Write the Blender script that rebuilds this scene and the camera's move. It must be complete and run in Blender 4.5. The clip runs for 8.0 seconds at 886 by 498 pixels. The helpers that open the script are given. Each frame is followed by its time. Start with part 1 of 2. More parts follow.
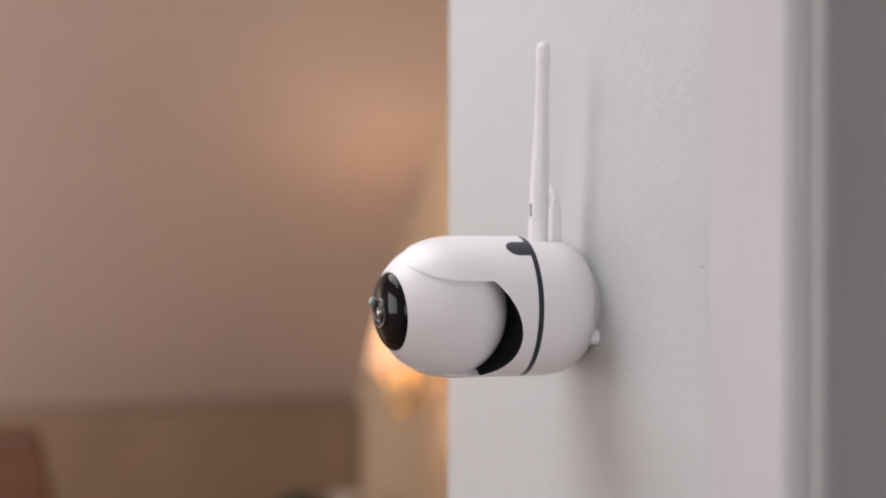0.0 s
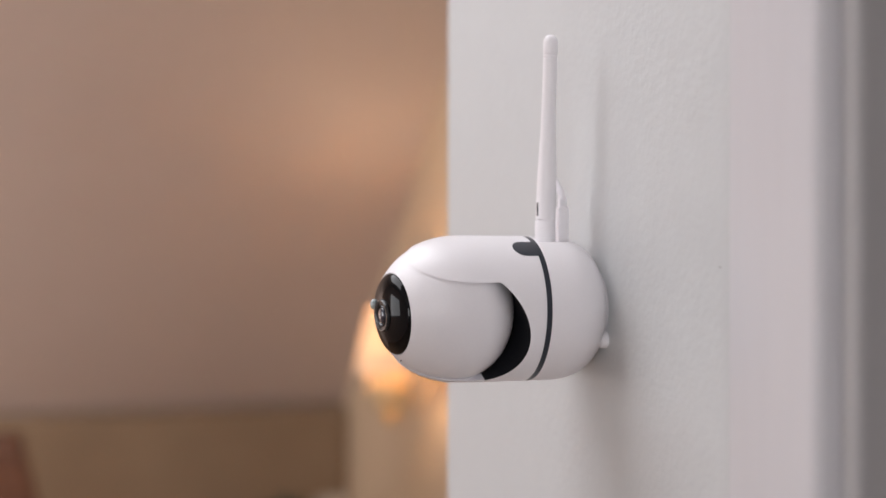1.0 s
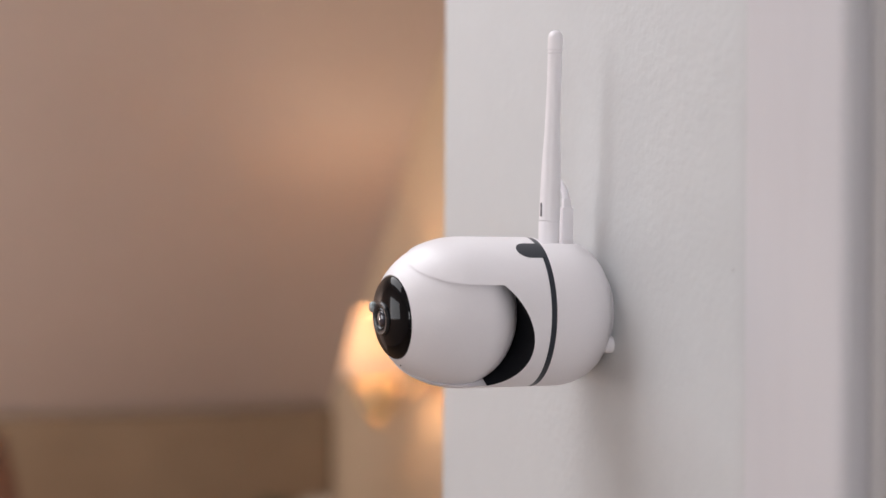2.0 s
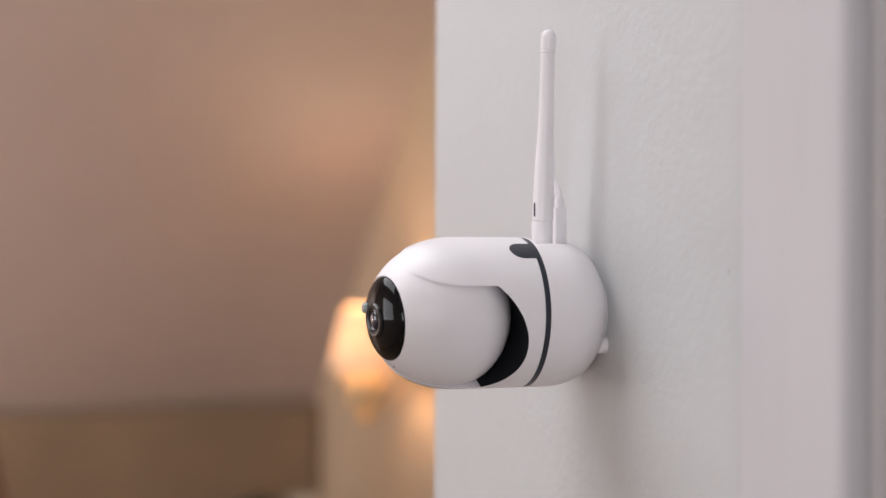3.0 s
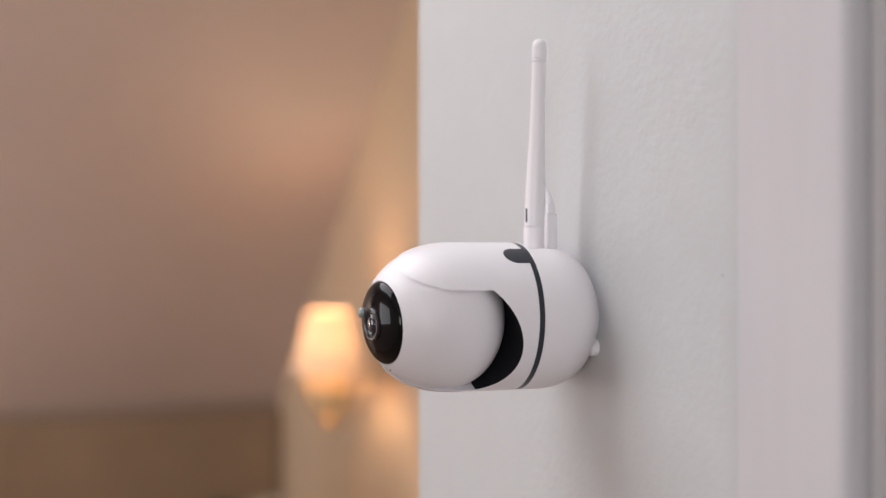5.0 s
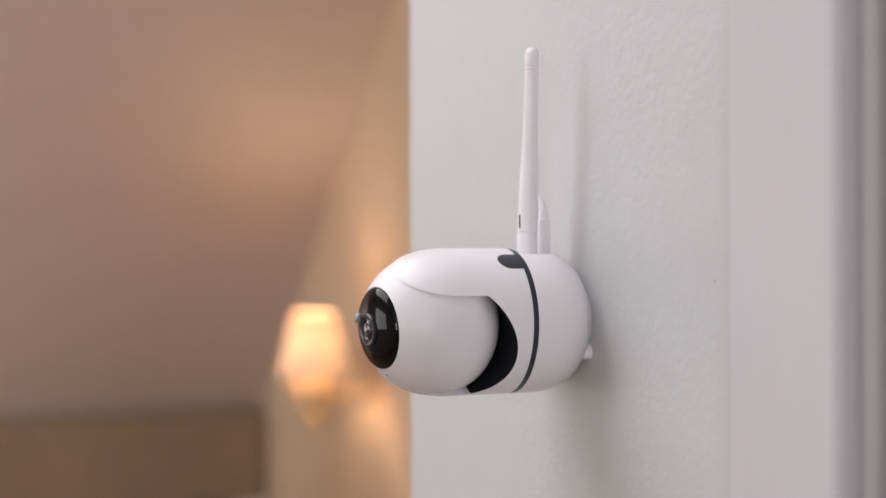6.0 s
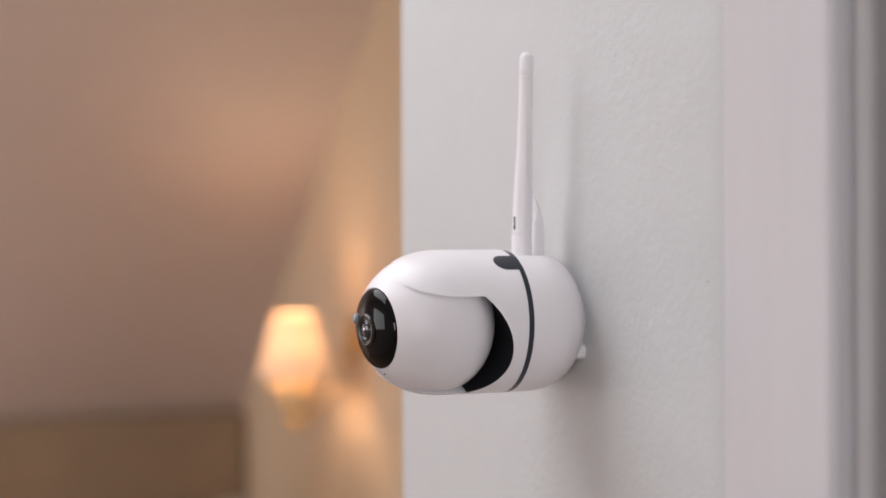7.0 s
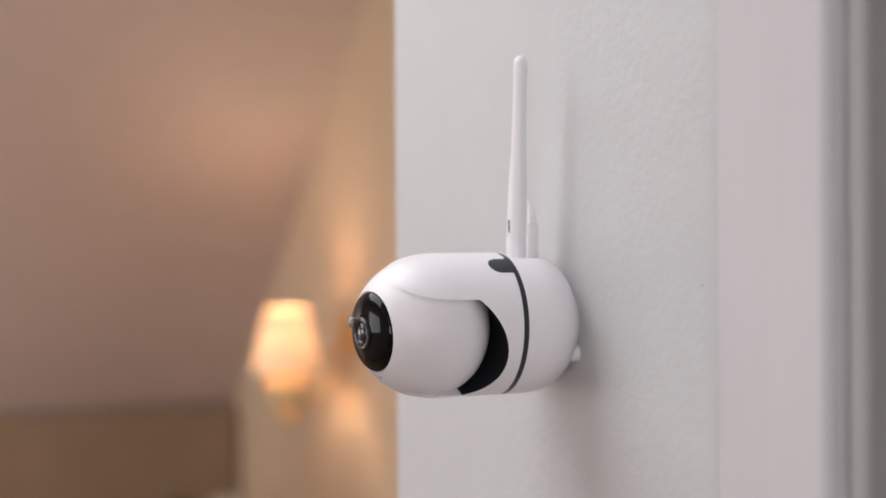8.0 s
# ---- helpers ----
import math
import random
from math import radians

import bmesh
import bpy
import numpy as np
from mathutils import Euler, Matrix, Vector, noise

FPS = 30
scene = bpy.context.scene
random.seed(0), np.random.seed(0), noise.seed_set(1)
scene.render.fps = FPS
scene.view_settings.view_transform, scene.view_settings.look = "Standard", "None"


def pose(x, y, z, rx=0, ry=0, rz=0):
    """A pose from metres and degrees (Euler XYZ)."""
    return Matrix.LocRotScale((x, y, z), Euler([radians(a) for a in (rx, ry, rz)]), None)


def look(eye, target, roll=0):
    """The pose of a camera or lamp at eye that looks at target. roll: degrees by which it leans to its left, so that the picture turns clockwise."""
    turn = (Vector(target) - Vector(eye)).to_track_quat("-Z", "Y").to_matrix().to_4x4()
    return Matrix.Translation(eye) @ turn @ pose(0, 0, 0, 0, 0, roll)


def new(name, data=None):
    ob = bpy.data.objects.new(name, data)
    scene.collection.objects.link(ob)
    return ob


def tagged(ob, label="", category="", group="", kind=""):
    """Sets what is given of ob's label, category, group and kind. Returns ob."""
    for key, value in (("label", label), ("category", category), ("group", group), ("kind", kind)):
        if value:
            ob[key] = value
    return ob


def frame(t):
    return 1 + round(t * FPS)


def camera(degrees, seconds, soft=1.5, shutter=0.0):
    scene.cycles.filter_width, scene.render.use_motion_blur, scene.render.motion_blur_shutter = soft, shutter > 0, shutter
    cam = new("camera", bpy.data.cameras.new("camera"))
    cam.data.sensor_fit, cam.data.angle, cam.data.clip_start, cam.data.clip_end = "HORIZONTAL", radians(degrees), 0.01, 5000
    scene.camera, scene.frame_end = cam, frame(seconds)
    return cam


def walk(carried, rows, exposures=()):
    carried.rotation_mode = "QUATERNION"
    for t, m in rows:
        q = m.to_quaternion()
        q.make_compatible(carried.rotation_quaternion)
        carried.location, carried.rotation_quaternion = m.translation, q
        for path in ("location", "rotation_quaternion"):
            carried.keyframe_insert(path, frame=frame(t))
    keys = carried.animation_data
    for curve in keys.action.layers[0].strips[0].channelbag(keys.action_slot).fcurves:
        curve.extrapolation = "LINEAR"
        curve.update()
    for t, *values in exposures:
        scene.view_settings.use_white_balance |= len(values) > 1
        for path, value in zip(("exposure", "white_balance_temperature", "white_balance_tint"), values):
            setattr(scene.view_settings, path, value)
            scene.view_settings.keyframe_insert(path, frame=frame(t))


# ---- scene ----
cam = camera(36.0, 8.0)
PATH = [
    (0, (-0.289, -0.695, 1.63), (0.297, 1.217, 1.626), 0.1),
    (0.5, (-0.292, -0.683, 1.629), (0.307, 1.226, 1.629), 0.1),
    (1, (-0.291, -0.668, 1.628), (0.316, 1.237, 1.63), 0.1),
    (1.5, (-0.292, -0.654, 1.627), (0.329, 1.248, 1.633), 0.3),
    (3, (-0.295, -0.641, 1.631), (0.354, 1.251, 1.627), 0.2),
    (3.5, (-0.303, -0.643, 1.627), (0.368, 1.242, 1.63), 0.2),
    (4, (-0.307, -0.642, 1.628), (0.376, 1.237, 1.628), 0.2),
    (4.5, (-0.312, -0.643, 1.63), (0.385, 1.231, 1.63), 0.1),
    (6, (-0.327, -0.652, 1.635), (0.408, 1.208, 1.636), -0.2),
    (6.5, (-0.331, -0.655, 1.636), (0.416, 1.2, 1.636), -0.3),
    (7, (-0.341, -0.659, 1.635), (0.426, 1.188, 1.638), -0.2),
    (7.5, (-0.346, -0.66, 1.636), (0.435, 1.181, 1.639), -0.3),
    (8, (-0.344, -0.661, 1.641), (0.435, 1.181, 1.632), -0.4),
]
walk(cam, [(t, look(eye, target, roll)) for t, eye, target, roll in PATH],
     [(0.0, 0.09), (8.0, 0.09)])
cam.data.dof.use_dof = True
cam.data.dof.focus_distance = 0.67
cam.data.dof.aperture_fstop = 4.0

# ---- world and lights ----
ZC = 1.60          # height of the security camera's axis over the floor
R = 0.0379         # its radius

world = bpy.data.worlds.new("sky")
scene.world = world
world.use_nodes = True
wn = world.node_tree.nodes
sky = wn.new("ShaderNodeTexSky")
sky.sky_type = "NISHITA"
sky.sun_disc = False
sky.sun_elevation = radians(35)
sky.sun_rotation = radians(200)
world.node_tree.links.new(sky.outputs[0], wn["Background"].inputs[0])
wn["Background"].inputs[1].default_value = 0.08


def area_lamp(name, m, sx, sy, watts, colour):
    data = bpy.data.lights.new(name, "AREA")
    data.shape, data.size, data.size_y = "RECTANGLE", sx, sy
    data.energy, data.color = watts, colour
    ob = new(name, data)
    ob.matrix_world = m
    return ob


# daylight from the west window, and an added fill lamp in the south wall
area_lamp("daylight_west", look((-2.12, 0.80, 1.65), (0.0, 0.2, 1.55)), 1.05, 0.70, 7.2, (0.975, 0.965, 1.0))
area_lamp("fill_south", look((-1.50, -2.52, 1.70), (-0.2, 0.0, 1.55)), 1.0, 0.9, 19.0, (0.965, 0.965, 1.0))
# added fill that brightens the far room, turned north away from the pier
area_lamp("fill_bed", look((-2.12, 2.65, 1.28), (0.0, 3.75, 1.22)), 0.65, 0.5, 19.5, (1.0, 0.91, 0.88))
# the flat ceiling light of the hall
area_lamp("ceiling_panel_light", look((-0.80, 0.60, 2.55), (-0.80, 0.6001, 0.0)), 1.3, 1.3, 21.0, (0.965, 0.96, 1.0))

bulb_data = bpy.data.lights.new("sconce_bulb", "POINT")
bulb_data.energy, bulb_data.color, bulb_data.shadow_soft_size = 3.9, (1.0, 0.72, 0.47), 0.035
bulb_light = new("sconce_bulb_light", bulb_data)


# ---- materials ----
def material(name, colour, rough=0.5, metal=0.0, vary=0.06, scale=8.0, fine=200.0, bump=0.0, bump_scale=300.0,
             coat=0.0, stretch=(1, 1, 1), specular=0.5, patchy=0.0):
    """Paint, plastic, wood or metal: a base colour with broad and fine variation, and a fine relief."""
    m = bpy.data.materials.new(name)
    m.use_nodes = True
    nt = m.node_tree
    b = nt.nodes["Principled BSDF"]
    b.inputs["Roughness"].default_value = rough
    b.inputs["Metallic"].default_value = metal
    b.inputs["Coat Weight"].default_value = coat
    b.inputs["Specular IOR Level"].default_value = specular
    geo = nt.nodes.new("ShaderNodeNewGeometry")
    mp = nt.nodes.new("ShaderNodeMapping")
    mp.inputs["Scale"].default_value = stretch
    nt.links.new(geo.outputs["Position"], mp.inputs["Vector"])
    n1 = nt.nodes.new("ShaderNodeTexNoise")
    n1.inputs["Scale"].default_value, n1.inputs["Detail"].default_value = scale, 4
    n2 = nt.nodes.new("ShaderNodeTexNoise")
    n2.inputs["Scale"].default_value, n2.inputs["Detail"].default_value = fine, 3
    nt.links.new(mp.outputs[0], n1.inputs["Vector"])
    nt.links.new(mp.outputs[0], n2.inputs["Vector"])
    add = nt.nodes.new("ShaderNodeMath")
    add.operation = "ADD"
    nt.links.new(n1.outputs[0], add.inputs[0])
    nt.links.new(n2.outputs[0], add.inputs[1])
    ramp = nt.nodes.new("ShaderNodeMapRange")
    ramp.inputs["From Min"].default_value, ramp.inputs["From Max"].default_value = 0.6, 1.4
    ramp.inputs["To Min"].default_value, ramp.inputs["To Max"].default_value = 1 - vary, 1 + vary
    nt.links.new(add.outputs[0], ramp.inputs["Value"])
    mul = nt.nodes.new("ShaderNodeVectorMath")
    mul.operation = "SCALE"
    mul.inputs[0].default_value = colour
    nt.links.new(ramp.outputs[0], mul.inputs["Scale"])
    nt.links.new(mul.outputs[0], b.inputs["Base Color"])
    rr = nt.nodes.new("ShaderNodeMapRange")
    rr.inputs["To Min"].default_value, rr.inputs["To Max"].default_value = rough * 0.9, min(1, rough * 1.1)
    nt.links.new(n2.outputs[0], rr.inputs["Value"])
    nt.links.new(rr.outputs[0], b.inputs["Roughness"])
    if bump:
        n3 = nt.nodes.new("ShaderNodeTexNoise")
        n3.inputs["Scale"].default_value, n3.inputs["Detail"].default_value = bump_scale, 5
        nt.links.new(mp.outputs[0], n3.inputs["Vector"])
        bp = nt.nodes.new("ShaderNodeBump")
        bp.inputs["Strength"].default_value, bp.inputs["Distance"].default_value = 1.0, bump
        height = n3.outputs[0]
        if patchy:                      # coarser lumps that come and go over the surface
            n4, n5 = nt.nodes.new("ShaderNodeTexNoise"), nt.nodes.new("ShaderNodeTexNoise")
            n4.inputs["Scale"].default_value, n5.inputs["Scale"].default_value = 9.0, bump_scale * 0.55
            n5.inputs["Detail"].default_value = 4
            gate = nt.nodes.new("ShaderNodeMapRange")
            gate.inputs["From Min"].default_value, gate.inputs["From Max"].default_value = 0.46, 0.66
            gate.inputs["To Max"].default_value = patchy
            lumps = nt.nodes.new("ShaderNodeMath")
            lumps.operation = "MULTIPLY_ADD"
            nt.links.new(mp.outputs[0], n4.inputs["Vector"])
            nt.links.new(mp.outputs[0], n5.inputs["Vector"])
            nt.links.new(n4.outputs[0], gate.inputs["Value"])
            nt.links.new(n5.outputs[0], lumps.inputs[0])
            nt.links.new(gate.outputs[0], lumps.inputs[1])
            nt.links.new(n3.outputs[0], lumps.inputs[2])
            height = lumps.outputs[0]
        nt.links.new(height, bp.inputs["Height"])
        nt.links.new(bp.outputs[0], b.inputs["Normal"])
    return m


PAINT = material("stippled_wall_paint", (0.525, 0.532, 0.538), 0.6, vary=0.03, scale=4, fine=60, bump=0.00024, bump_scale=250, patchy=2.2)
TRIM = material("gloss_trim_paint", (0.565, 0.556, 0.582), 0.42, vary=0.025, scale=5, fine=90, bump=0.0003, bump_scale=90, stretch=(1, 1, 0.15))
# off-white trim darkened: the shade on the door frame is in this colour
TRIM_SHADED = material("shaded_trim_paint", (0.36, 0.348, 0.352), 0.45, vary=0.05, scale=6, fine=90, bump=0.0003, bump_scale=80, stretch=(1, 1, 0.1))
GASKET = material("dark_gasket", (0.03, 0.028, 0.04), 0.7)
BEIGE = material("warm_wall_paint", (0.635, 0.52, 0.462), 0.75, vary=0.05, scale=2, fine=40, bump=0.001, bump_scale=60)
SIDE = material("sand_wall_paint", (0.64, 0.50, 0.35), 0.75, vary=0.05, scale=2, fine=40, bump=0.001, bump_scale=60)
CEIL = material("ceiling_paint", (0.78, 0.76, 0.74), 0.8, vary=0.03, scale=2, fine=40)
FLOOR = material("oak_floor", (0.26, 0.17, 0.10), 0.45, vary=0.25, scale=3, fine=40, stretch=(8, 0.6, 1))
HEADBOARD = material("brown_upholstery", (0.30, 0.21, 0.135), 0.9, vary=0.15, scale=5, fine=300, bump=0.001, bump_scale=500)
WOOD = material("reddish_wood", (0.19, 0.075, 0.038), 0.4, vary=0.25, scale=6, fine=60, stretch=(6, 6, 0.6))
PLASTIC = material("white_plastic", (0.80, 0.775, 0.80), 0.33, vary=0.012, scale=20, fine=900, bump=0.00002, bump_scale=2500)
PLASTIC_MATT = material("white_matt_plastic", (0.79, 0.765, 0.79), 0.42, vary=0.015, scale=30, fine=900)
MARK = material("chipped_plaster", (0.24, 0.23, 0.23), 0.8)
GREY = material("slate_plastic", (0.016, 0.020, 0.030), 0.38, vary=0.06, scale=40, fine=900, specular=0.45)
BLACK = material("black_plastic", (0.008, 0.009, 0.012), 0.6, vary=0.1, scale=40, fine=900, specular=0.2)
FACE = material("black_gloss_face", (0.004, 0.004, 0.005), 0.06, vary=0.05, scale=40, fine=900, specular=0.22)
BARREL = material("lens_barrel", (0.02, 0.02, 0.022), 0.25, vary=0.05, scale=60, fine=900)
GLASS_LENS = material("coated_lens", (0.01, 0.014, 0.03), 0.03, vary=0.05, scale=60, fine=900, coat=1.0)
LED = material("clear_led_dome", (0.26, 0.31, 0.32), 0.08, vary=0.1, scale=60, fine=900, coat=1.0)
BRASS = material("aged_brass", (0.62, 0.43, 0.20), 0.5, 0.85, vary=0.1, scale=30, fine=300)
LEAF = material("dark_leaf", (0.035, 0.06, 0.03), 0.5, vary=0.3, scale=20, fine=200)
POT = material("pale_glazed_pot", (0.55, 0.48, 0.40), 0.4, vary=0.08, scale=10, fine=200)


def glowing_cloth(name, low, high, share):
    m = bpy.data.materials.new(name)
    m.use_nodes = True
    nt = m.node_tree
    nt.nodes.remove(nt.nodes["Principled BSDF"])
    out = nt.nodes["Material Output"]
    d, tr, mx = nt.nodes.new("ShaderNodeBsdfDiffuse"), nt.nodes.new("ShaderNodeBsdfTranslucent"), nt.nodes.new("ShaderNodeMixShader")
    wv = nt.nodes.new("ShaderNodeTexNoise")
    wv.inputs["Scale"].default_value = 250
    cr = nt.nodes.new("ShaderNodeValToRGB")
    cr.color_ramp.elements[0].color = (*low, 1)
    cr.color_ramp.elements[1].color = (*high, 1)
    nt.links.new(wv.outputs[0], cr.inputs[0])
    nt.links.new(cr.outputs[0], d.inputs[0])
    nt.links.new(cr.outputs[0], tr.inputs[0])
    mx.inputs[0].default_value = share
    nt.links.new(d.outputs[0], mx.inputs[1])
    nt.links.new(tr.outputs[0], mx.inputs[2])
    nt.links.new(mx.outputs[0], out.inputs[0])
    return m


def clear_glass(name, colour, rough=0.05):
    m = bpy.data.materials.new(name)
    m.use_nodes = True
    b = m.node_tree.nodes["Principled BSDF"]
    b.inputs["Base Color"].default_value = (*colour, 1)
    b.inputs["Transmission Weight"].default_value = 1.0
    b.inputs["Roughness"].default_value = rough
    b.inputs["IOR"].default_value = 1.45
    return m


CLOTH = glowing_cloth("lampshade_cloth", (0.82, 0.62, 0.45), (0.88, 0.70, 0.52), 0.053)
AMBER = glowing_cloth("amber_milk_glass", (0.44, 0.35, 0.215), (0.52, 0.42, 0.27), 0.034)
PANE = clear_glass("window_glass", (0.98, 0.99, 1.0), 0.0)


# ---- mesh helpers ----
def part(name, bm, mat, parent=None, label="", smooth=True, angle=0.6):
    me = bpy.data.meshes.new(name)
    bmesh.ops.recalc_face_normals(bm, faces=bm.faces)
    bm.to_mesh(me)
    bm.free()
    for mm in (mat if isinstance(mat, (list, tuple)) else [mat]):
        me.materials.append(mm)
    if smooth:
        for p in me.polygons:
            p.use_smooth = True
        me.set_sharp_from_angle(angle=angle)
    ob = new(name, me)
    if parent is not None:
        ob.parent = parent
    if label:
        tagged(ob, label)
    return ob


def box(bm, lo, hi, bevel=0.0, seg=2):
    res = bmesh.ops.create_cube(bm, size=1)
    vs = res["verts"]
    for v in vs:
        v.co = Vector([lo[i] + (v.co[i] + 0.5) * (hi[i] - lo[i]) for i in range(3)])
    if bevel:
        es = list({e for v in vs for e in v.link_edges})
        bmesh.ops.bevel(bm, geom=es, offset=bevel, segments=seg, affect="EDGES", profile=0.5)
    return bm


def boxed(lo, hi, bevel=0.0, seg=2):
    return box(bmesh.new(), lo, hi, bevel, seg)


def lathe(bm, profile, m=None, n=64, closed=True):
    """Turns (radius, height) round the z axis; m places the result."""
    m = m or Matrix()
    rings = []
    for r, h in profile:
        if r < 1e-7:
            rings.append([bm.verts.new(m @ Vector((0, 0, h)))])
        else:
            rings.append([bm.verts.new(m @ Vector((r * math.cos(2 * math.pi * i / n), r * math.sin(2 * math.pi * i / n), h))) for i in range(n)])
    for a, b in zip(rings, rings[1:]):
        for i in range(n):
            j = (i + 1) % n
            if len(a) == 1 and len(b) == 1:
                continue
            if len(a) == 1:
                bm.faces.new((a[0], b[i], b[j]))
            elif len(b) == 1:
                bm.faces.new((a[i], a[j], b[0]))
            else:
                bm.faces.new((a[i], a[j], b[j], b[i]))
    if closed:
        for ring in (rings[0], rings[-1]):
            if len(ring) > 1:
                bm.faces.new(ring)
    return bm


def prism(bm, outline, z0, z1):
    """An upright prism over a plan outline of (x, y)."""
    lo = [bm.verts.new((x, y, z0)) for x, y in outline]
    hi = [bm.verts.new((x, y, z1)) for x, y in outline]
    bm.faces.new(lo)
    bm.faces.new(hi)
    for i in range(len(lo)):
        j = (i + 1) % len(lo)
        bm.faces.new((lo[i], lo[j], hi[j], hi[i]))
    return bm


def tube(bm, points, radius, n=12):
    """A round cord along points."""
    pts = [Vector(p) for p in points]
    rings = []
    for i, p in enumerate(pts):
        d = (pts[min(i + 1, len(pts) - 1)] - pts[max(i - 1, 0)]).normalized()
        a = d.cross(Vector((0.31, 0.2, 0.93))).normalized()
        b = d.cross(a)
        r = radius(i / (len(pts) - 1)) if callable(radius) else radius
        rings.append([bm.verts.new(p + r * (a * math.cos(2 * math.pi * k / n) + b * math.sin(2 * math.pi * k / n))) for k in range(n)])
    for r0, r1 in zip(rings, rings[1:]):
        for k in range(n):
            bm.faces.new((r0[k], r0[(k + 1) % n], r1[(k + 1) % n], r1[k]))
    bm.faces.new(rings[0])
    bm.faces.new(rings[-1])
    return bm


def bezier(p0, p1, p2, p3, n=20):
    p0, p1, p2, p3 = map(Vector, (p0, p1, p2, p3))
    return [(1 - t) ** 3 * p0 + 3 * t * (1 - t) ** 2 * p1 + 3 * t * t * (1 - t) * p2 + t ** 3 * p3 for t in [i / n for i in range(n + 1)]]


def cut(bm, cutter):
    """bm minus cutter, as a new bmesh."""
    obs = []
    for b in (bm, cutter):
        me = bpy.data.meshes.new("work")
        bmesh.ops.recalc_face_normals(b, faces=b.faces)
        b.to_mesh(me)
        b.free()
        obs.append(new("work", me))
    md = obs[0].modifiers.new("cut", "BOOLEAN")
    md.operation, md.object, md.solver = "DIFFERENCE", obs[1], "EXACT"
    dg = bpy.context.evaluated_depsgraph_get()
    me = bpy.data.meshes.new_from_object(obs[0].evaluated_get(dg))
    out = bmesh.new()
    out.from_mesh(me)
    for o in obs:
        bpy.data.objects.remove(o, do_unlink=True)
    bpy.data.meshes.remove(me)
    return out


def structure(name, bm, mat, label, category, smooth=False):
    ob = part(name, bm, mat, None, smooth=smooth)
    return tagged(ob, label, category, kind="structure")


# ---- the room ----
XW, XE, YS, YN, H = -2.2, 1.6, -2.6, 3.72, 2.6   # inner faces of the outer walls, ceiling height
XS = 0.76                                        # east wall of the far room
WX, XC, XT = 0.005, -0.0097, -0.0325            # faces of the pier, and of the casing at its thin and thick edge
ED, CE, C2 = 0.2520, -0.1704, -0.2720            # far edge of the pier, casing's two edges on it

structure("floor", boxed((XW - .15, YS - .15, -.1), (XE + .15, YN + .15, 0)), FLOOR, "brown oak floor under the room", "floor")
structure("ceiling", boxed((XW - .15, YS - .15, H), (XE + .15, YN + .15, H + .1)), CEIL, "plain white painted ceiling", "ceiling")
structure("wall_north", boxed((XW - .15, YN, 0), (XE + .15, YN + .15, H)), BEIGE, "warm beige painted wall behind the headboard", "wall")
bm = bmesh.new()
for a, b, lo, hi in ((XW - .15, -2.05, 0, H), (-2.05, -.95, 0, 1.2), (-2.05, -.95, 2.2, H), (-.95, XE + .15, 0, H)):
    box(bm, (a, YS - .15, lo), (b, YS, hi))
structure("wall_south", bm, PAINT, "off-white painted wall with a window opening", "wall")
structure("wall_outer_east", boxed((XE, YS, 0), (XE + .15, YN, H)), PAINT, "plain off-white painted wall", "wall")
structure("wall_east", boxed((XS, ED, 0), (XE, YN, H)), SIDE, "sand-coloured painted wall that carries the sconce", "wall")

# the roof slope that comes down to the low wall behind the bed
bm = bmesh.new()
low = 2.25 - .86 * (YN - 2.39)
outline = [(YN, low), (1.9865, 2.597), (1.9865, H - .0005), (YN, H - .0005)]
sides = [[bm.verts.new((x, y, z)) for y, z in outline] for x in (XW, XS)]
bm.faces.new(sides[0])
bm.faces.new(sides[1])
for i in range(4):
    bm.faces.new((sides[0][i], sides[0][(i + 1) % 4], sides[1][(i + 1) % 4], sides[1][i]))
structure("ceiling_slope", bm, BEIGE, "warm beige sloping attic ceiling lit by the sconce", "ceiling")

# west wall with two window openings
# the second opening is made up to hold the far room's fill lamp
wins = [(0.25, 1.35, 1.28, 2.02), (2.30, 3.00, 1.0, 1.56)]
bm = bmesh.new()
y = YS - .15
for a, b, lo, hi in wins:
    box(bm, (XW - .15, y, 0), (XW, a, H))
    box(bm, (XW - .15, a, 0), (XW, b, lo))
    box(bm, (XW - .15, a, hi), (XW, b, H))
    y = b
box(bm, (XW - .15, y, 0), (XW, YN + .15, H))
structure("wall_west", bm, BEIGE, "warm beige painted wall with two window openings", "wall")
for k, (a, b, lo, hi) in enumerate(wins):
    w = tagged(new("window_%d" % (k + 1)), "unseen white-framed window placed around a lamp", "window", kind="structure")
    bm = bmesh.new()
    for p, q in (((a, lo), (b, lo + .05)), ((a, hi - .05), (b, hi)), ((a, lo + .05), (a + .05, hi - .05)), ((b - .05, lo + .05), (b, hi - .05))):
        box(bm, (XW - .12, p[0], p[1]), (XW - .06, q[0], q[1]))
    part("window_frame", bm, TRIM, w, smooth=False)
    p = part("pane", boxed((XW - .095, a + .05, lo + .05), (XW - .089, b - .05, hi - .05)), PANE, w, smooth=False)
    p.visible_shadow = False

# unseen window, added only to frame the south fill lamp
w = tagged(new("window_3"), "unseen white-framed window placed around a lamp", "window", kind="structure")
bm = bmesh.new()
for p, q in (((-2.05, 1.20), (-.95, 1.25)), ((-2.05, 2.15), (-.95, 2.20)), ((-2.05, 1.25), (-2.0, 2.15)), ((-1.0, 1.25), (-.95, 2.15))):
    box(bm, (p[0], YS - .12, p[1]), (q[0], YS - .06, q[1]))
part("window_frame", bm, TRIM, w, smooth=False)
p = part("pane", boxed((-2.0, YS - .095, 1.25), (-1.0, YS - .089, 2.15)), PANE, w, smooth=False)
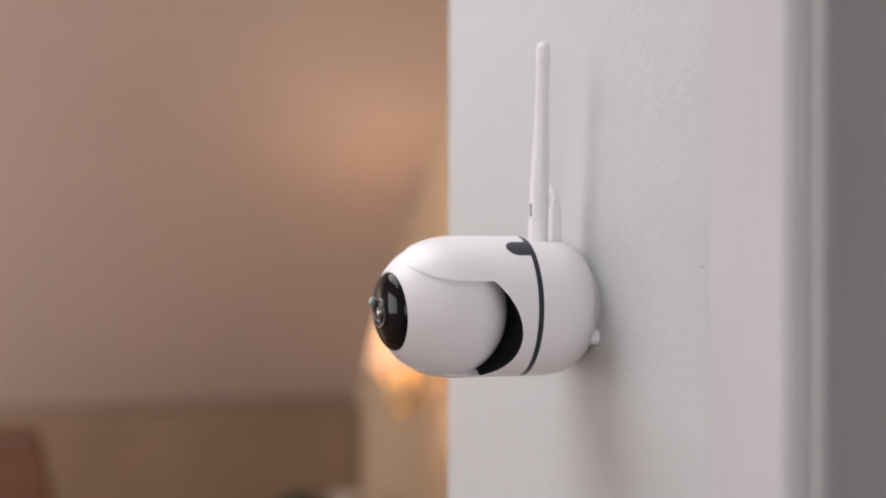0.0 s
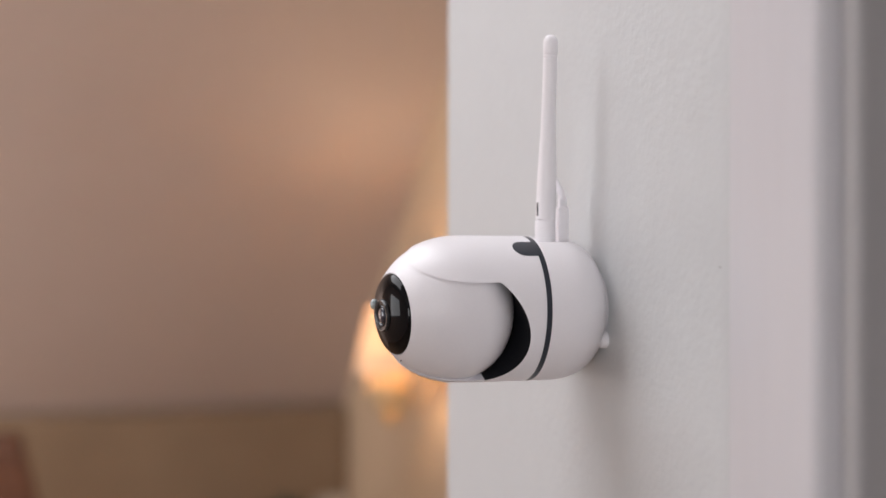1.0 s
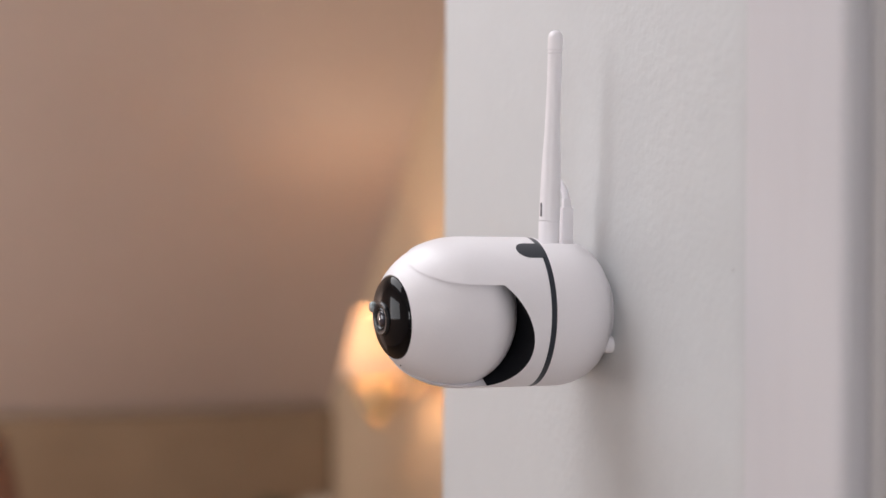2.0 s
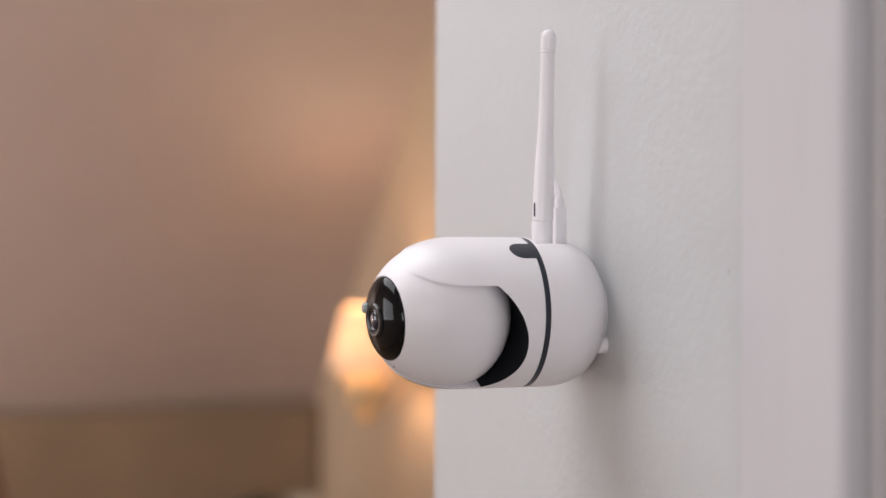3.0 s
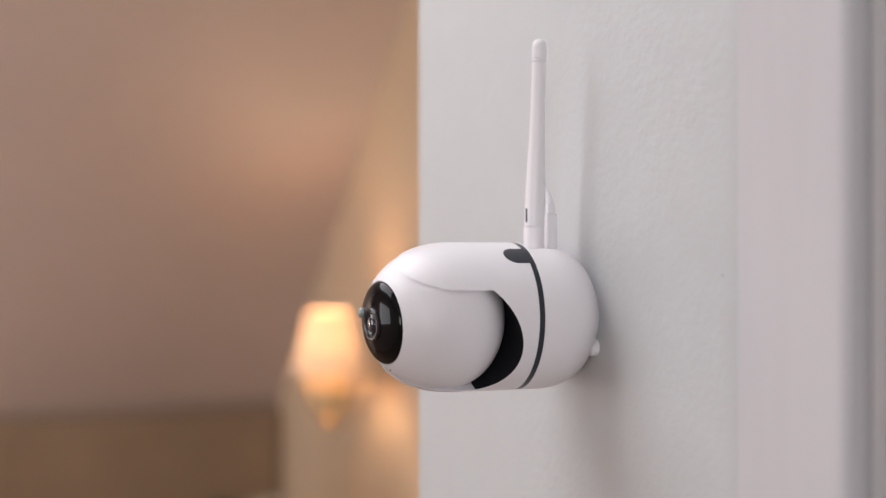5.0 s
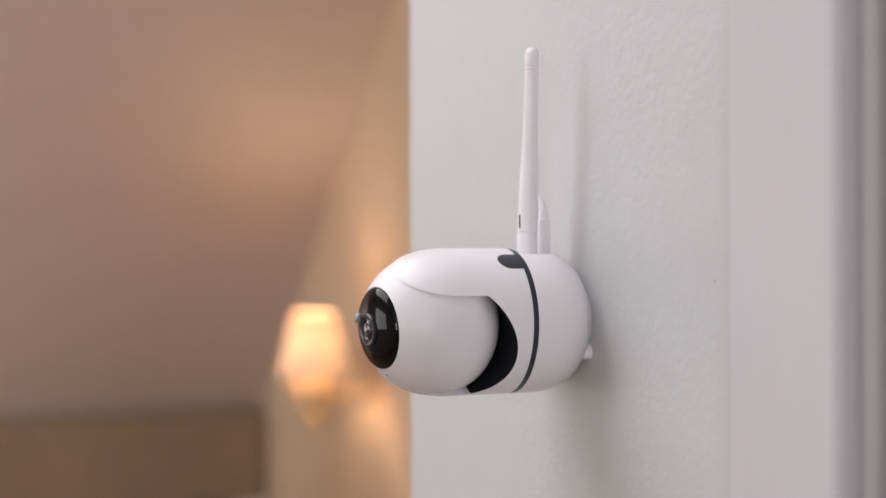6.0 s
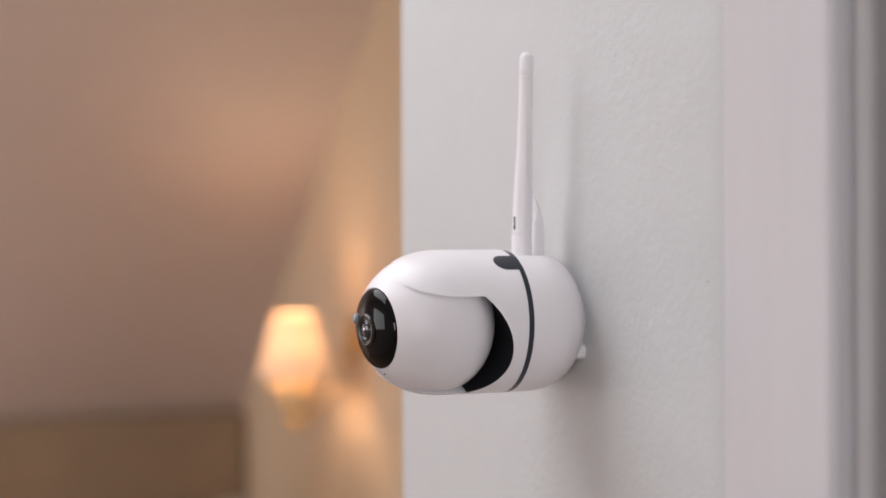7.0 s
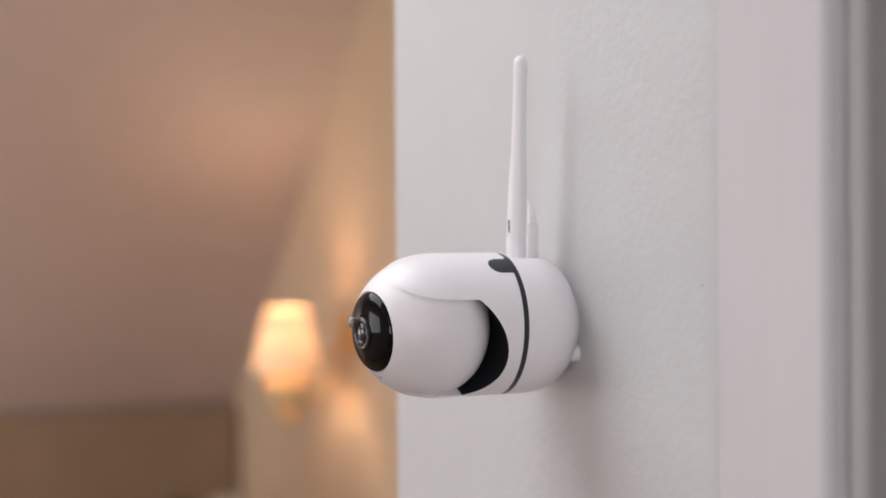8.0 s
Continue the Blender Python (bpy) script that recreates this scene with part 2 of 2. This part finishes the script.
p.visible_shadow = False

# the pier that carries the security camera
structure("wall_pier", boxed((WX, C2 + .003, 0), (XE, ED, H), 0.0025, 3), PAINT, "off-white wall end with stippled roller paint", "wall", smooth=True)

# painted casing, its gasket, and the frame turned from the light, darkened in colour
crn = [(XC + .002 - .002 * math.sin(a), CE - .002 + .002 * math.cos(a)) for a in [math.pi / 2 * k / 5 for k in range(6)]]
nose = [(XT + .0045 - .0045 * math.cos(a), C2 + .0058 - .0045 * math.sin(a)) for a in [radians(8 + 72 * k / 8) for k in range(9)]]
structure("door_casing", prism(bmesh.new(), [(WX, CE)] + crn + nose + [(XT + .0062, C2 + .0010), (XT + .0068, C2 + .0002), (WX, C2 + .0002)], 0, H),
          TRIM, "white painted door casing with a rounded edge", "door casing", smooth=True)
structure("door_gasket", boxed((XT + .0105, C2 - .0026, 0), (XT + .0200, C2, H)), GASKET, "thin dark rubber gasket beside the casing", "gasket")
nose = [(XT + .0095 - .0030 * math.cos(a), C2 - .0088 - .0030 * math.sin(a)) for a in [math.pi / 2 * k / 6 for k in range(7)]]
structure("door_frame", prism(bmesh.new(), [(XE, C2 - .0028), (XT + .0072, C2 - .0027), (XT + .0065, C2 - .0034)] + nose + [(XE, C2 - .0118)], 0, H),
          TRIM_SHADED, "off-white door frame with a rounded front edge, its shade painted in as grey", "door frame", smooth=True)

# fixtures in the ceiling
structure("ceiling_light", boxed((-1.47, -.07, H - .03), (-.13, 1.27, H - .001), .006), TRIM, "flat white ceiling light panel", "ceiling light")

# ---- the security camera ----
AXIS = pose(0, 0, 0, 0, -90, 0)       # turns height into the way out from the wall
ROLL, PAN = 25.0, 10.0                 # how the yoke and the ball are turned
SB = 0.0768                           # the ball's centre, out from the wall


def security_camera():
    top = tagged(new("security_camera"), "white plastic security camera with black lens face on the wall", "security camera")
    top.matrix_world = pose(0, 0, ZC - .0022)
    # mount, s is measured out from the ball's wall side
    bm = lathe(bmesh.new(), [(.0215, -WX), (.0215, -.0034), (.0208, -.0030), (.018, -.0029), (.018, .004)], AXIS, 64)
    for y, z in ((-.0178, -.0160), (.0178, -.0160), (0, .0170)):
        lathe(bm, [(.0045, -WX), (.0045, -.0018), (.0036, -.0005), (0, -.0003)], Matrix.Translation((0, y, z)) @ AXIS, 24)
    part("mount_plate", bm, PLASTIC_MATT, top, "white plastic mounting plate")
    # rear shell
    rs, ds = .0185, .0252          # how far the back is rounded, across and along
    prof = [(0, -.0034), (R - rs, -.0034)]
    prof += [(R - rs + rs * math.sin(a), ds - .0034 - ds * math.cos(a)) for a in [math.pi / 2 * i / 16 for i in range(1, 17)]]
    prof += [(R, .0326), (R - .0005, .0330), (0, .0330)]
    # flat pad on top for the antenna and the plug
    bm = cut(lathe(bmesh.new(), prof, AXIS, 128), boxed((-.0320, -.030, R - .0033), (.020, .030, R + .020)))
    part("rear_shell", bm, PLASTIC, top, angle=0.5)
    # seam ring
    part("seam_ring", lathe(bmesh.new(), [(0, .0328), (R - .0002, .0328), (R - .0002, .0356), (0, .0356)], AXIS, 128), GREY, top, "dark slate seam ring", angle=0.5)
    # yoke: a capsule with a rounded slot for the ball
    prof = [(0, .0354), (R - .0005, .0354), (R, .0359)]
    sd = SB - .006
    prof += [(R, .0359 + (sd - .0359) * i / 5) for i in range(1, 6)]
    prof += [(R * math.cos(a), sd + (R + .006) * math.sin(a)) for a in [math.pi / 2 * i / 32 for i in range(1, 32)]] + [(0, SB + R)]
    capsule = lathe(bmesh.new(), prof, AXIS, 128)
    hs, s0, s1 = .0278, .0434, .0592
    rc = (hs * hs + (s1 - s0) ** 2) / (2 * (s1 - s0))
    half = math.asin(hs / rc)
    line = [(.13, -hs)] + [(s0 + rc - rc * math.cos(a), rc * math.sin(a)) for a in [half * (i / 16 - 1) for i in range(33)]] + [(.13, hs)]
    cutter = bmesh.new()
    ends = [[cutter.verts.new((-s, y, w)) for s, w in line] for y in (-.06, .06)]
    cutter.faces.new(ends[0])
    cutter.faces.new(ends[1])
    for i in range(len(line)):
        j = (i + 1) % len(line)
        cutter.faces.new((ends[0][i], ends[0][j], ends[1][j], ends[1][i]))
    bm = cut(capsule, cutter)
    # the arms end in round tongues in front of the pivot
    back, rt = SB - .002, .0276
    line = [(.13, .06), (.13, -.06), (back, -.06), (back, -rt)]
    line += [(back + rt * math.sin(a), -rt * math.cos(a)) for a in [math.pi * i / 32 for i in range(1, 32)]] + [(back, rt), (back, .06)]
    cutter = bmesh.new()
    ends = [[cutter.verts.new((-s, y, w)) for s, y in line] for w in (-.06, .06)]
    cutter.faces.new(ends[0])
    cutter.faces.new(ends[1])
    for i in range(len(line)):
        j = (i + 1) % len(line)
        cutter.faces.new((ends[0][i], ends[0][j], ends[1][j], ends[1][i]))
    bm = cut(bm, cutter)
    turn = pose(0, 0, 0, ROLL, 0, 0)
    for f in bm.faces:
        c = f.calc_center_median()
        if abs(c.z) < hs - 1e-5 and -c.x < s1 + .0005 and math.hypot(c.y, c.z) < R - .0004 and -c.x > .0365:
            f.material_index = 1
    bm.transform(turn)
    yoke = part("yoke", bm, [PLASTIC, BLACK], top, angle=0.45)
    # dark tab on the yoke
    bm = bmesh.new()
    n, m, hw = 24, 8, .0062
    th0 = radians(ROLL + 9.0)
    grid = {}
    for lay, rr in ((0, R - .001), (1, R + .00018)):
        for i in range(n + 1):
            u = hw * math.sin(math.pi / 2 * (2 * i / n - 1))
            th = th0 + u / R
            end = .0354 + .0062 + math.sqrt(max(hw * hw - u * u, 0))
            for j in range(m + 1):
                s = .0344 + (end - .0344) * j / m
                grid[lay, i, j] = bm.verts.new((-s, -rr * math.sin(th), rr * math.cos(th)))
    for i in range(n):
        for j in range(m):
            bm.faces.new([grid[1, a, b] for a, b in ((i, j), (i + 1, j), (i + 1, j + 1), (i, j + 1))])
        bm.faces.new([grid[k, a, m] for k, a in ((0, i), (0, i + 1), (1, i + 1), (1, i))])
    for j in range(m):
        for i in (0, n):
            bm.faces.new([grid[k, i, b] for k, b in ((0, j), (0, j + 1), (1, j + 1), (1, j))])
    part("indicator_tab", bm, GREY, yoke, "dark slate tab with a rounded end")
    # ball with its black face
    rb, fr, zb = .0367, .0409, -.0040      # girth, reach to the front, and where the ball is widest
    hf = zb + fr * math.sqrt(1 - (.0212 / rb) ** 2)
    place = turn @ Matrix.Translation((-SB, 0, 0)) @ pose(0, 0, 0, 0, 0, PAN) @ AXIS
    prof = [(rb * math.sin(a), zb - .0300 * math.cos(a)) for a in [math.pi / 2 * i / 24 for i in range(25)]]
    a1 = math.acos(.0212 / rb)
    prof += [(rb * math.cos(a), zb + fr * math.sin(a)) for a in [a1 * i / 24 for i in range(1, 25)]]
    prof[0] = (0, zb - .0300)
    prof += [(.0210, hf + .00015), (.0205, hf - .0004), (0, hf - .0004)]
    ball = part("ball", lathe(bmesh.new(), prof, place, 128), PLASTIC_MATT, top, "white ball housing", angle=0.5)
    h0 = hf - .0003
    prof = [(0, h0 - .001), (.0204, h0 - .001)] + [(.0205 * math.cos(a), h0 + .0068 * math.sin(a) ** 1.1) for a in [math.pi / 2 * i / 16 for i in range(0, 16)]] + [(0, h0 + .0068)]
    face = part("lens_face", lathe(bmesh.new(), prof, place, 96), FACE, ball, "glossy black domed lens face")
    h1 = h0 + .0063
    part("lens_barrel", lathe(bmesh.new(), [(.0083, h1 - .002), (.0083, h1 + .0006), (.0076, h1 + .0013), (.0064, h1 + .0012), (.0054, h1 + .0006), (.0050, h1 + .0011), (.0042, h1 + .0002), (0, h1 + .0002)], place, 48),
         BARREL, ball, "dark ribbed lens barrel")
    part("lens", lathe(bmesh.new(), [(.0041, h1 + .0002)] + [(.0041 * math.cos(a), h1 + .0003 + .0013 * math.sin(a)) for a in [math.pi / 2 * i / 8 for i in range(8)]] + [(0, h1 + .0016)], place, 32),
         GLASS_LENS, ball, "small bluish coated lens")
    # the lamp dome and the microphone hole
    spot = turn @ Matrix.Translation((-SB, 0, 0)) @ pose(0, 0, 0, 0, 0, PAN)
    led = spot @ pose(0, 0, 0, -6, -1, -22) @ AXIS
    part("led_dome", lathe(bmesh.new(), [(.0027, rb - .005), (.0027, rb + .0006)] + [(.0027 * math.cos(a), rb + .0006 + .0016 * math.sin(a)) for a in [math.pi / 2 * i / 6 for i in range(1, 6)]] + [(0, rb + .0022)], led, 24),
         LED, ball, "clear light sensor dome")
    hole = spot @ pose(0, 0, 0, 0, -35, 22) @ AXIS
    part("microphone_hole", lathe(bmesh.new(), [(0, rb - .001), (.00032, rb - .004), (.00032, rb - .00008), (0, rb - .00008)], hole, 12), BLACK, ball, "pinhole for the microphone")
    # antenna
    ax, ay, az = -.0219, -.0005, .0364
    lean = pose(ax, ay, az, 3.0, .4, 0)
    ant = part("antenna", lathe(bmesh.new(), [(.0045, .0099), (.0053, .0102), (.0053, .022), (.0050, .034), (.0047, .042), (.0040, .056), (.00365, .075), (.00362, .0940), (.0034, .0943),
               (.0034, .0948), (.0037, .0951), (.0037, .0958), (.0035, .0961), (.0035, .0965), (.0038, .0968), (.00385, .1023), (.0035, .1044), (.0026, .1058), (.0013, .1065), (0, .1067)], lean, 40),
               PLASTIC, top, "slim white stub antenna with a ribbed tip")
    bm = lathe(bmesh.new(), [(.0054, -.004), (.0054, .0090), (.0052, .0098), (.0030, .0100), (.0030, .012), (0, .012)], Matrix.Translation((ax, ay, az)), 40)
    part("antenna_base", bm, PLASTIC, ant, "white swivel base of the antenna")
    bm = boxed((-.00052, -.0005, .0120), (.0004, .0005, .0190), .0002)
    bm.transform(Matrix.Translation((ax - .0049, ay - .0019, az)) @ pose(0, 0, 0, 0, 0, 20))
    part("hinge_slot", bm, GREY, ant, "narrow dark hinge slot")
    # plug and cord
    px, py = -.0106, .0035
    bm = boxed((px - .0031, py - .0027, .030), (px + .0031, py + .0027, .0535), .0010)
    plug = part("plug", bm, PLASTIC, top, "white power plug")
    part("plug_collar", boxed((px - .0022, py - .0019, .0530), (px + .0022, py + .0019, .0582), .0008), PLASTIC, plug)
    pts = bezier((px, py, .057), (px - .0005, py + .001, .066), (px - .003, py + .008, .072), (px - .0045, py + .013, .065), 14)
    pts += bezier((px - .0045, py + .013, .065), (px - .005, py + .018, .055), (px + .002, py + .024, .040), (WX - .0012, py + .026, .028), 12)[1:]
    part("power_cord", tube(bmesh.new(), pts, lambda t: .0021 - .0006 * min(1, t * 4)), PLASTIC_MATT, plug, "thin white power cord")
    return top


security_camera()


# ---- the far room ----
def wall_sconce():
    cx, cy, zb = 0.602, 2.56, 1.331
    top = tagged(new("wall_sconce"), "lit wall sconce with pleated cream shade and amber bowl", "wall lamp")
    top.matrix_world = pose(XS, cy, zb)
    lx = cx - XS
    bm = bmesh.new()
    n = 96
    prof = [(.086, 0.0), (.052, .149)]
    rings = []
    for r, h in [(prof[0][0] + (prof[1][0] - prof[0][0]) * t, h) for t, h in [(i / 8, .149 * i / 8) for i in range(9)]]:
        rings.append([bm.verts.new((lx + (r + .0012 * (-1) ** k) * math.cos(2 * math.pi * k / n), (r + .0012 * (-1) ** k) * math.sin(2 * math.pi * k / n), h)) for k in range(n)])
    for a, b in zip(rings, rings[1:]):
        for k in range(n):
            bm.faces.new((a[k], a[(k + 1) % n], b[(k + 1) % n], b[k]))
    part("shade", bm, CLOTH, top, "glowing cream pleated lampshade")
    at = Matrix.Translation((lx, 0, 0))
    part("shade_rim", lathe(bmesh.new(), [(.0855, -.003), (.0878, -.003), (.0878, .003), (.0855, .003), (.0855, -.003)], at, 64, closed=False), CLOTH, top)
    part("bulb", lathe(bmesh.new(), [(.010, .010), (.012, .030), (.012, .060), (.008, .078), (.0, .082)], at, 24), BRASS, top, "candle bulb holder")
    part("glass_bowl", lathe(bmesh.new(), [(.012, -.104), (.028, -.100), (.042, -.088), (.050, -.066), (.053, -.042), (.054, -.020), (.052, -.006)], at, 48, closed=False),
         AMBER, top, "amber glass bowl below the shade")
    part("stem", lathe(bmesh.new(), [(.006, -.125), (.014, -.117), (.014, -.109), (.006, -.104), (.006, .012), (0, .012)], at, 24), BRASS, top, "aged brass stem")
    pts = bezier((lx, 0, -.120), (lx + .01, 0, -.165), (-.050, 0, -.060), (-.016, 0, .080), 24)
    part("arm", tube(bmesh.new(), pts, .0035), BRASS, top, "curved brass arm")
    part("back_plate", lathe(bmesh.new(), [(0, 0.001), (.045, 0.001), (.045, .008), (.036, .014), (.020, .020), (0, .022)], Matrix.Translation((0, 0, .082)) @ AXIS, 48), BRASS, top, "round brass back plate")
    return (cx, cy, zb + .070)


bulb_light.location = wall_sconce()


def headboard():
    top = tagged(new("headboard"), "brown upholstered headboard against the beige wall", "headboard")
    x0, x1, z1 = -1.21, 0.756, 1.125
    top.matrix_world = pose(x0, YN - .09, 0)
    part("frame", boxed((0, .045, .10), (x1 - x0, .088, z1 - .01), .006), HEADBOARD, top)
    part("padded_panel", boxed((.002, 0, .12), (x1 - x0 - .002, .046, z1), .020, 4), HEADBOARD, top)
    for x in (.02, x1 - x0 - .07):
        part("leg", boxed((x, .045, 0), (x + .05, .085, .10), .003), WOOD, top)


headboard()


def wooden_chair():
    top = tagged(new("wooden_chair"), "high-backed reddish brown wooden chair with raked back", "chair")
    top.matrix_world = pose(-0.53, 2.45, 0)
    for y in (0.0, 0.40):
        bm = bmesh.new()
        line = [(.36, 0), (.40, .45), (.335, .80), (.245, 1.175)]
        a = [bm.verts.new((x - .15, y + k, z)) for x, z in line for k in (0, .035)]
        b = [bm.verts.new((x + .024, y + k, z)) for x, z in line for k in (0, .035)]
        for i in range(3):
            bm.faces.new((a[2 * i], a[2 * i + 1], a[2 * i + 3], a[2 * i + 2]))
            bm.faces.new((b[2 * i], b[2 * i + 1], b[2 * i + 3], b[2 * i + 2]))
            for k in (0, 1):
                bm.faces.new((a[2 * i + k], b[2 * i + k], b[2 * i + 2 + k], a[2 * i + 2 + k]))
        for i in (0, 3):
            bm.faces.new((a[2 * i], a[2 * i + 1], b[2 * i + 1], b[2 * i]))
        bmesh.ops.bevel(bm, geom=bm.edges[:], offset=.004, segments=2, affect="EDGES")
        part("back_post", bm, WOOD, top)
    part("top_rail", boxed((.10, .036, 1.10), (.265, .399, 1.17), .012, 3), WOOD, top)
    part("seat", boxed((-.06, -.01, .43), (.42, .445, .47), .01, 3), WOOD, top)
    for y in (.0, .40):
        part("front_leg", boxed((-.04, y, 0), (.0, y + .035, .43), .004), WOOD, top)
    for i in range(3):
        bm = boxed((-.006, .08 + i * .105, 0), (.006, .15 + i * .105, .68), .003)
        bm.transform(Matrix.Translation((.392, 0, .47)) @ pose(0, 0, 0, 0, -13.4, 0))
        part("back_slat", bm, WOOD, top)


wooden_chair()


def nightstand():
    top = tagged(new("nightstand"), "small reddish wooden nightstand beside the wall", "nightstand")
    top.matrix_world = pose(.35, 2.99, 0)
    part("body", boxed((0, .01, .12), (.34, .40, .64), .004), WOOD, top)
    part("top_board", boxed((-.012, 0, .64), (.352, .41, .665), .006, 3), WOOD, top)
    for z in (.15, .40):
        d = part("drawer_front", boxed((.012, -.008, z), (.328, .012, z + .22), .004), WOOD, top)
        part("drawer_knob", lathe(bmesh.new(), [(.006, 0), (.006, .012), (.013, .016), (.013, .024), (0, .028)], Matrix.Translation((.17, -.008, z + .11)) @ pose(0, 0, 0, 90, 0, 0), 20), BRASS, d)
    for x in (.01, .29):
        for y in (.015, .355):
            part("leg", boxed((x, y, 0), (x + .04, y + .04, .12), .003), WOOD, top)


nightstand()


def vase():
    ob = part("vase", lathe(bmesh.new(), [(0, 0), (.045, 0), (.060, .04), (.066, .11), (.063, .165), (.050, .226), (.054, .246), (.050, .246), (.044, .222), (0, .212)], None, 40), POT)
    ob.matrix_world = pose(.600, 3.18, .665)
    tagged(ob, "pale glazed vase standing on the nightstand", "vase")


vase()


def potted_plant():
    top = tagged(new("potted_plant"), "small dark green leafy plant in a pale pot on the nightstand", "plant")
    top.matrix_world = pose(.462, 3.17, .665)
    part("pot", lathe(bmesh.new(), [(0, 0), (.040, 0), (.052, .110), (.057, .113), (.057, .128), (.049, .128), (.047, .105), (0, .105)], None, 32), POT, top)
    rng = random.Random(5)
    bm = bmesh.new()
    for _ in range(46):
        a, el, ln = rng.uniform(0, 6.28), rng.uniform(.5, 1.45), rng.uniform(.11, .174)
        w = ln * .2
        m = Matrix.Translation((0, 0, .110)) @ Matrix.Rotation(a, 4, "Z") @ Matrix.Rotation(-el, 4, "Y")
        pts = [(0, 0, 0), (ln * .35, w, .004), (ln * .7, w * .8, 0), (ln, 0, -.012), (ln * .7, -w * .8, 0), (ln * .35, -w, .004)]
        vs = [bm.verts.new(m @ Vector(p)) for p in pts]
        mid = bm.verts.new(m @ Vector((ln * .5, 0, -.004)))
        for i in range(6):
            bm.faces.new((vs[i], vs[(i + 1) % 6], mid))
    part("foliage", bm, LEAF, top, "small pointed dark leaves")


potted_plant()


# a small dark nail hole in the paint beside the security camera
mark = part("nail_hole", lathe(bmesh.new(), [(0, -.0010), (.0005, -.0010), (.0005, .0002), (0, .0002)], pose(WX, -.1376, 1.6209) @ AXIS, 12), MARK)
tagged(mark, "tiny dark nail hole in the wall paint", "nail hole")
